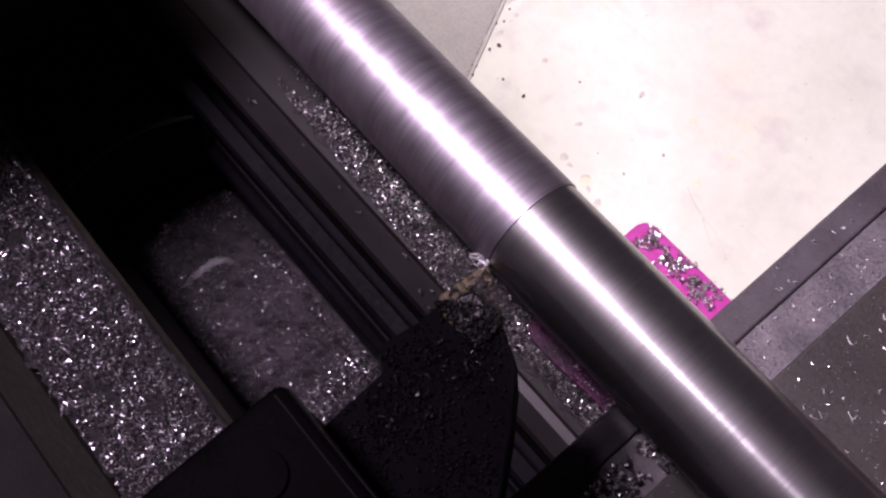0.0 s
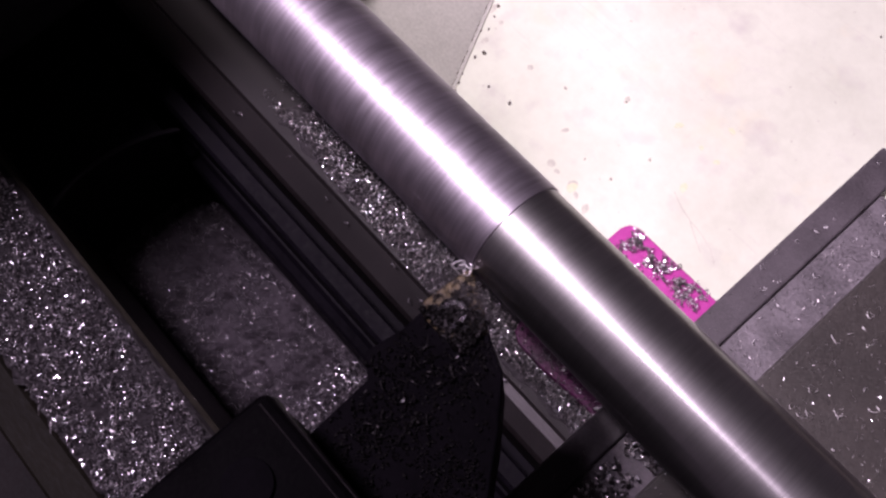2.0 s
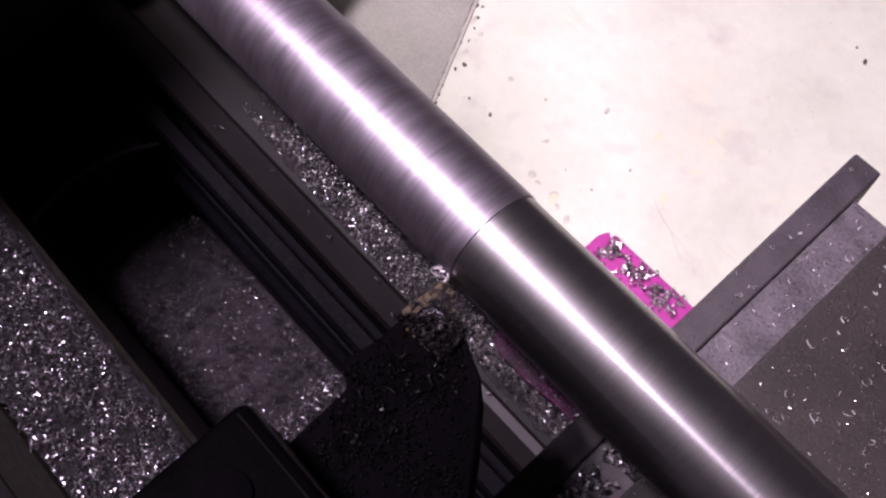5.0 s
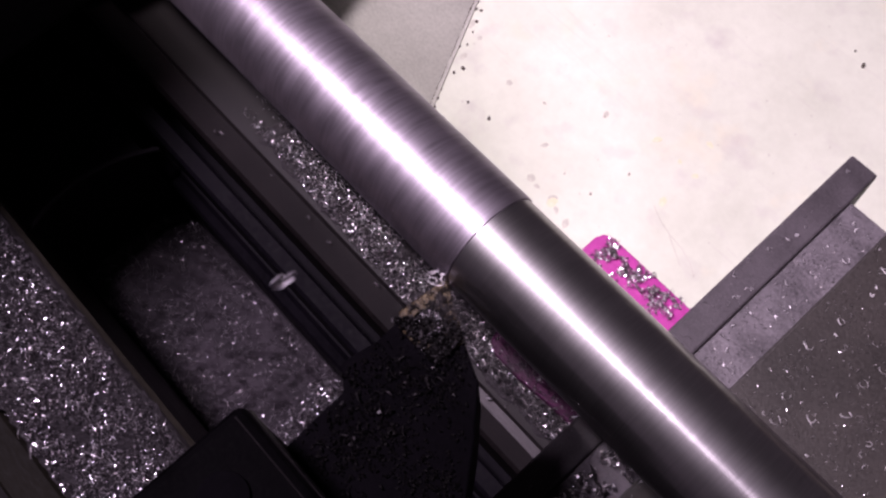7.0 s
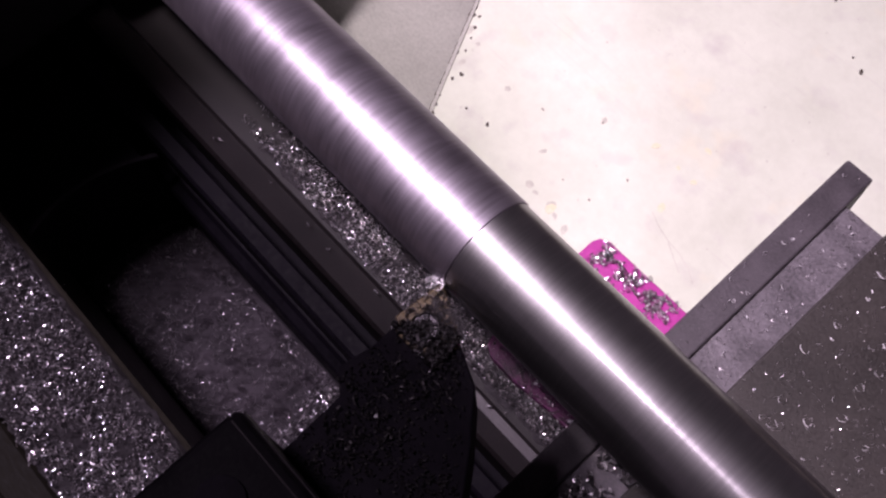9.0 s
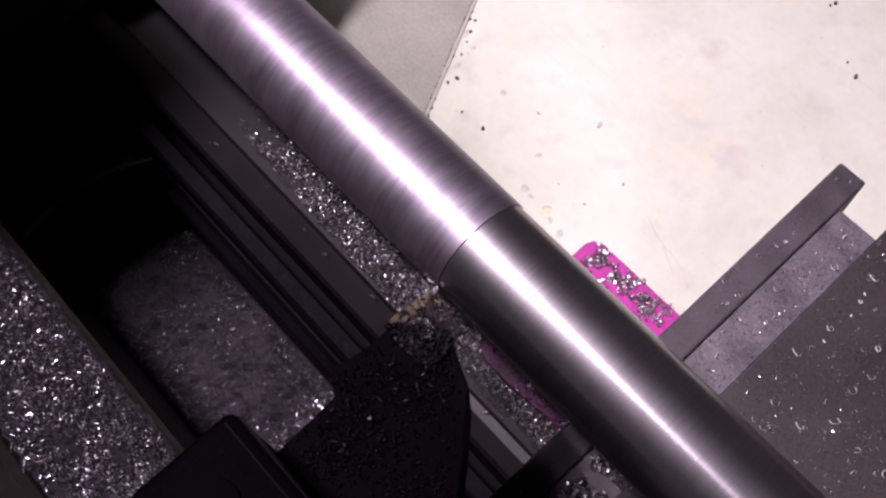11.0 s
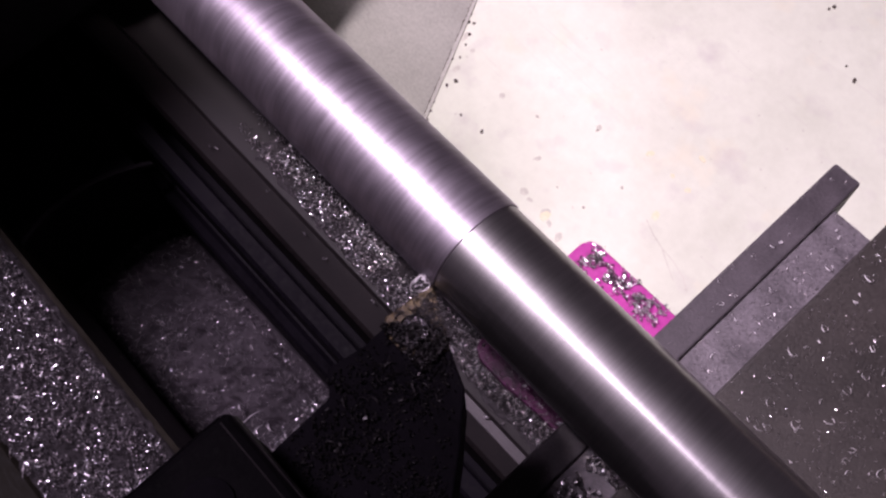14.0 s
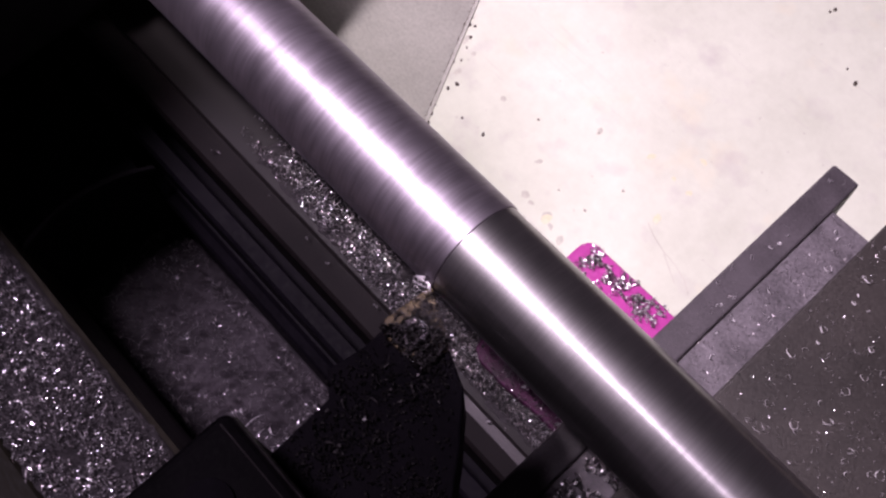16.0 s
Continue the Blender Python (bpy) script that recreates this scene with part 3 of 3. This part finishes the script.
single("chip_heap", chips([q for q in heap(1500, (-3.4, 20.0), (-38, -13), (69.6, 69.95), 0.4) if q[0] > (-0.3 if q[1] < -27.5 else -3.0 if q[1] < -14.5 else 2.0) and q[0] < max(9.6, 9.6 + 0.9 * (-15.6 - q[1]))], 22, radius=(0.12, 0.4), width=(0.12, 0.3)), GRIME, (3, -25, 70), "black oily crust of chips on the tool holder", "steel chips", "chips", "stuff", True)
single("chip_heap", chips([q for q in heap(900, (-4.0, 4.8), (-17.2, -11.5), (69.95, 70.3), 0.1) if q[0] - 1.1 * q[1] > 14.6], 23, radius=(0.15, 0.45), width=(0.15, 0.35)), GRIME, (1, -15, 70), "black oily grime over the heel of the insert", "steel chips", "chips", "stuff", True)
single("chip_heap", chips([q for q in heap(1100, (-3.7, 4.4), (-16.9, -8.9), (70.0, 70.4), 0.2) if q[0] < 2.4 * (-7.0 - q[1]) - 3.6 and (q[0] > -2.2 - 0.12 * (q[1] + 12) or q[2] > 70.32)], 21, radius=(0.12, 0.35), width=(0.1, 0.25)), DUST, (0, -12, 70), "dark crust of fine steel dust on the insert", "steel chips", "chips", "stuff", True)


def ring_chip(x, y, z, radius, seed, turns=0.85, lean=0.2, mat=None, label="bright ring of curled steel turning on the slide"):
    """One curled turning lying on its side."""
    r = random.Random(seed)
    bm = bmesh.new()
    last = None
    turn = Euler((lean, r.uniform(-0.2, 0.2), r.uniform(0, 6.28))).to_matrix()
    for i in range(19):
        a = 2 * math.pi * turns * i / 18
        k = radius * (1 + 0.1 * math.sin(3 * a))
        w = 0.24 * (0.5 + 0.5 * math.sin(math.pi * min(0.9, max(0.1, i / 18))))
        p = [bm.verts.new(Vector((x, y, z + 0.2)) + turn @ Vector((k * math.cos(a), k * math.sin(a), h))) for h in (0.0, w)]
        if last:
            bm.faces.new((last[0], last[1], p[1], p[0]))
        last = p
    return single("metal_chip", bm, mat or SPRUNG, (x, y, z), label, "metal chip", "curled chips", "", True)


for k, (x, y) in enumerate(((45.1, 29.3), (46.2, 29.0), (48.6, 34.1), (36.7, 59.6), (37.5, 60.4), (39.2, 24.4), (40.2, 24.5), (41.2, 24.7), (42.3, 25.3), (36.3, 39.0), (37.4, 46.4), (60.4, 33.4), (54.5, 32.9))):
    ring_chip(x, y, 25.02, rng.uniform(0.5, 0.95), 100 + k, rng.uniform(0.6, 0.95), rng.uniform(0.1, 0.6))
for k, (x, y) in enumerate(((27.3, 29.6), (29.0, 34.0), (26.0, 47.0), (30.4, 58.0))):
    ring_chip(x, y, 21.22, rng.uniform(0.5, 0.9), 130 + k, rng.uniform(0.6, 0.95), rng.uniform(0.1, 0.5))

for k in range(44):
    ring_chip(rng.uniform(33.5, 66), rng.uniform(4, 78), 25.02, rng.uniform(0.22, 0.5), 150 + k, rng.uniform(0.4, 0.9), rng.uniform(0.1, 0.8))
for k in range(16):
    ring_chip(rng.uniform(24.6, 31.2), rng.uniform(8, 66), 21.22, rng.uniform(0.22, 0.5), 210 + k, rng.uniform(0.4, 0.9), rng.uniform(0.1, 0.8))

for k in range(16):
    ring_chip(rng.uniform(18.2, 22.8), rng.uniform(6, 73), 22.02, rng.uniform(0.22, 0.55), 270 + k, rng.uniform(0.4, 0.9), rng.uniform(0.1, 0.8), None, "bright curl of steel turning on the saddle rail")
for k in range(34):
    ring_chip(rng.uniform(33.5, 70), rng.uniform(2, 74), 25.02, rng.uniform(0.35, 0.75), 290 + k, rng.uniform(0.5, 0.95), rng.uniform(0.05, 0.6))
for k in range(18):
    ring_chip(rng.uniform(0.0, 9.0), rng.uniform(-27, -17.6) if k < 13 else rng.uniform(-37, -27), 69.62, rng.uniform(0.45, 0.9), 240 + k, rng.uniform(0.45, 0.85), rng.uniform(0.3, 1.0), DULL, "dull oily curl of steel turning on the tool holder")

# specks, dirt and drops of oil on the tray
def blot(name, x, y, r, mat, label, category, seed, high=0.5):
    q = random.Random(seed)
    long = q.uniform(1.0, 1.9)
    way = q.uniform(0, 3.14)
    pts = []
    for i in range(14):
        a = 2 * math.pi * i / 14
        u, v = r * long * math.cos(a) * q.uniform(0.75, 1.15), r * math.sin(a) * q.uniform(0.75, 1.15)
        pts.append((x + u * math.cos(way) - v * math.sin(way), y + u * math.sin(way) + v * math.cos(way)))
    single(name, prism(pts, -106, -106 + high, 0.0), mat, (x, y, -106), label, category, category + "s on the tray")


for k, (x, y, r) in enumerate(((-43.2, 199.9, 0.8), (-42.5, 201.9, 1.2), (-18.4, 183.3, 1.1), (-24.0, 185.9, 0.6), (-113.4, 84.3, 1.2), (-114.4, 80.9, 0.8), (-124.2, 100.9, 1.0), (-92.6, 77.2, 1.0), (-102.3, 76.4, 0.7),
                              (-83.7, 95.0, 0.6), (-65.7, 106.2, 0.5), (-45.0, 96.4, 0.6), (-48.7, 82.1, 0.7), (-59.9, 81.1, 0.4), (-126.5, 105.3, 0.7), (-122.0, 97.0, 0.6), (-119.5, 92.0, 0.5), (-104.0, 66.0, 0.8),
                              (-109.8, 66.5, 1.7), (-111.2, 69.6, 1.3), (-113.2, 72.8, 1.2), (-121.4, 89.5, 1.2), (-128.9, 103.9, 1.6), (-130.2, 106.8, 1.0))):
    faint = 9 <= k <= 13
    blot("dirt_speck", x, y, 0.58 * r, FAINT if faint else DIRT, "faint grey speck of grit on the cream tray" if faint else "dark speck of oily dirt on the cream tray", "speck", 200 + k)
for k, (x, y, r) in enumerate(((-47.3, 112.5, 1.3), (-33.8, 123.6, 1.1), (-29.4, 111.6, 1.3), (-30.4, 97.2, 1.6), (-36.4, 111.8, 0.9), (-55.3, 71.0, 2.2))):
    blot("oil_drop", x, y, 0.75 * r, OIL, "dried yellow drop of oil on the cream tray", "oil drop", 230 + k, 0.15)
# rubbed smudges and two hairlines in the enamel
SMUDGES = ((-66.5, 72.0, 1.3), (-63.0, 71.2, 0.8), (-56.0, 71.5, 1.6), (-52.5, 69.8, 0.8), (-46.8, 68.6, 1.2), (-117.0, 88.0, 1.0), (-125.0, 99.0, 1.3), (-118.5, 97.0, 0.9), (-66.0, 107.0, 0.9), (-98.0, 92.0, 1.1), (-72.0, 84.0, 0.8))
HAIRLINES = (((-31.5, 94.0), (-26.0, 91.6), (-20.8, 90.2), (-15.4, 89.5), (-9.6, 87.7), (-5.6, 84.9)), ((-20.8, 90.0), (-16.2, 87.4), (-11.0, 84.6)))
for k, (x, y, r) in enumerate(SMUDGES):
    blot("smudge", x, y, r, SMUDGE, "faint grey smudge rubbed into the cream tray", "smudge", 260 + k, 0.06)
for k, line in enumerate(HAIRLINES):
    for (x0, y0), (x1, y1) in zip(line, line[1:]):
        side = Vector((y0 - y1, x1 - x0)).normalized() * 0.16
        part("hairline", prism([(x0 - side.x, y0 - side.y), (x1 - side.x, y1 - side.y), (x1 + side.x, y1 + side.y), (x0 + side.x, y0 + side.y)], -106.0, -105.95), SMUDGE, tray, "thin grey hairline in the enamel")
# dirt gathered along the seam of tray and grey side
single("seam_dirt", chips([(-94.5 - 86 * f + rng.uniform(-0.1, 0.25), 34.5 + 168 * f + rng.uniform(0, 0.5), -105.8 + rng.uniform(0, 0.4)) for f in [rng.random() for _ in range(2600)] if noise.noise(Vector((f * 30, 2.0, 5.0))) > -0.32], 77, radius=(0.08, 0.24), width=(0.08, 0.24), turns=(0.2, 0.4), steps=3),
       DIRT, (-135, 115, -106), "dark dirt gathered along the seam of the tray", "dirt", kind="stuff")

# ---- turnings that spring from the tool ----
FLYING = []


def curl_mesh(name, radius, turns, width, pitch, label, strands=1, seed=1, lean_by=0.7, mat=SPRUNG):
    bm = bmesh.new()
    lean = Euler((lean_by, 0.25, 0.0)).to_matrix()
    steps, last, drift = 20 * strands, None, Vector((0, 0, 0))
    for i in range(steps + 1):
        a = 2 * math.pi * turns * strands * i / steps
        r = radius * (1 + 0.15 * math.sin(2.3 * a))
        w = width * (0.25 + math.sin(math.pi * i / steps))
        if strands > 1:
            drift = Vector((math.sin(0.31 * a + seed), math.sin(0.23 * a + 2 * seed), math.sin(0.37 * a))) * radius * 0.9
            lean = Euler((0.7 + math.sin(0.2 * a), 0.25 + math.sin(0.27 * a), 0.3 * a)).to_matrix()
        p = [bm.verts.new((drift + lean @ Vector((r * math.cos(a), r * math.sin(a), pitch * i / steps + h))) * MM) for h in (-0.5 * w, 0.5 * w)]
        if last:
            bm.faces.new((last[0], last[1], p[1], p[0]))
        last = p
    me = bpy.data.meshes.new(name)
    bm.to_mesh(me)
    bm.free()
    me.materials.append(mat)
    return tagged(new(name, me), label, "metal chip", "flying chips")


def fly(ob, t, mid, land, spin=(40, 20, 30), lead=0.10, fall=0.17, via=(), face=0.0):
    """Lies among the chips under the bar, springs off past mid at t, and comes to lie at land."""
    def at(q, k):
        return pose(q[0] * MM, q[1] * MM, q[2] * MM, spin[0] * k, spin[1] * k, spin[2] * k + face)
    rest = (-4.0 - FEED * t, 16.0, 1.6)
    rows = []
    if t > lead:
        rows += [(0.0, at(rest, -1.0)), (t - lead - 0.3, at(rest, -1.0)), (t - lead, at(rest, -1.0))]
        rows += [(t - lead * (1 - (k + 1) / (len(via) + 1)), at(q, -0.5)) for k, q in enumerate(via)]
    rows += [(t, at(mid, 0.0)), (t + fall, at(land, 1.0)), (t + fall + 0.3, at(land, 1.0)), (END, at(land, 1.0))]
    FLYING.append((ob, rows))


fly(curl_mesh("metal_chip", 4.9, 0.46, 0.75, 1.2, "bright crescent of steel turning, springing off the tool", lean_by=0.85), 0.0, (-49.0, -39.6, 22), (-17, -47, -25.2), fall=0.4, face=68.0)
fly(curl_mesh("metal_chip", 4.6, 0.7, 0.32, 4.0, "tangle of thin steel turnings, springing off the tool", 13, 4), 1.5, (-57.8, -14.2, 30), (-104, -97, -6.0), lead=0.08)
fly(curl_mesh("metal_chip", 2.2, 0.4, 0.6, 0.8, "short bright arc of steel turning, springing off the tool"), 0.4, (-21.0, -23.1, 40), (-17, -36, -25.2), lead=0.12, fall=0.09)
fly(curl_mesh("metal_chip", 2.6, 0.35, 0.25, 0.6, "thin hooked steel turning, springing off the tool"), 2.0, (-15.6, -7.8, 72), (-17, -46, -25.2), lead=0.14)
fly(curl_mesh("metal_chip", 0.8, 0.8, 0.3, 0.8, "small steel curl, springing off the tool", 2, 3), 4.0, (-9.0, -18.1, 60), (-17, -40, -25.2))
fly(curl_mesh("metal_chip", 1.0, 0.9, 0.8, 1.2, "short steel curl, springing off the tool", 2, 6), 7.0, (-35.6, -23.1, 40), (-17, -42, -25.2))
fly(curl_mesh("metal_chip", 3.2, 0.35, 0.7, 1.0, "bright arc of steel turning, springing off the tool"), 11.3, (-30.9, -10.7, 50), (-17, -44, -25.2))
fly(curl_mesh("metal_chip", 2.0, 0.6, 0.3, 1.5, "thin bundle of steel turnings, springing off the tool", 3, 5), 11.4, (-42.7, -29.9, 40), (-46, -40, -42.6), lead=0.12, fall=0.09)
fly(curl_mesh("metal_chip", 2.2, 0.6, 0.3, 1.5, "slim bundle of steel turnings, springing off the tool", 3, 8), 12.2, (-45.4, -26.9, 40), (-52, -40, -42.6), lead=0.12, fall=0.09)
fly(curl_mesh("metal_chip", 1.9, 0.7, 0.42, 2.5, "loose tangle of steel turnings, springing off the tool", 4, 9, mat=CHIP), 12.0, (-25.6, 2.0, 86), (-40, 45, -105), lead=0.14, via=((-14, 18, 80),))

# curl that forms at the cutting edge and jerks about
TIP = curl_mesh("metal_chip", 0.75, 0.9, 0.24, 1.0, "fresh bright curl of steel at the cutting edge", 5, 12)


def keyed(ob, origin):
    walk(ob, [(0.5 * k, pose((origin[0] - FEED * 0.5 * k) * MM, origin[1] * MM, origin[2] * MM)) for k in range(33)])


def motions():
    for ob, origin in CARRIED:
        keyed(ob, origin)
    step = 67.0
    for ob, x in ((bar, 0.0), (chuck, -120.0)):
        walk(ob, [(k / FPS, pose(x * MM, 0, AXIS * MM, step * k)) for k in range(int(END * FPS) + 1)])
    for ob, rows in FLYING:
        walk(ob, rows)
    q = random.Random(3)
    walk(TIP, [(0.1 * k, pose((-3.6 - FEED * 0.1 * k + q.uniform(-0.4, 0.4)) * MM, -9.2 * MM, (AXIS + 0.9 + q.uniform(-0.2, 0.4)) * MM, q.uniform(-35, 35), q.uniform(-35, 35), q.uniform(-35, 35))) for k in range(161)])
    walk(layer, [(0.5 * k, pose(-FEED * 0.5 * k * MM, 0, 0)) for k in range(33)])


motions()
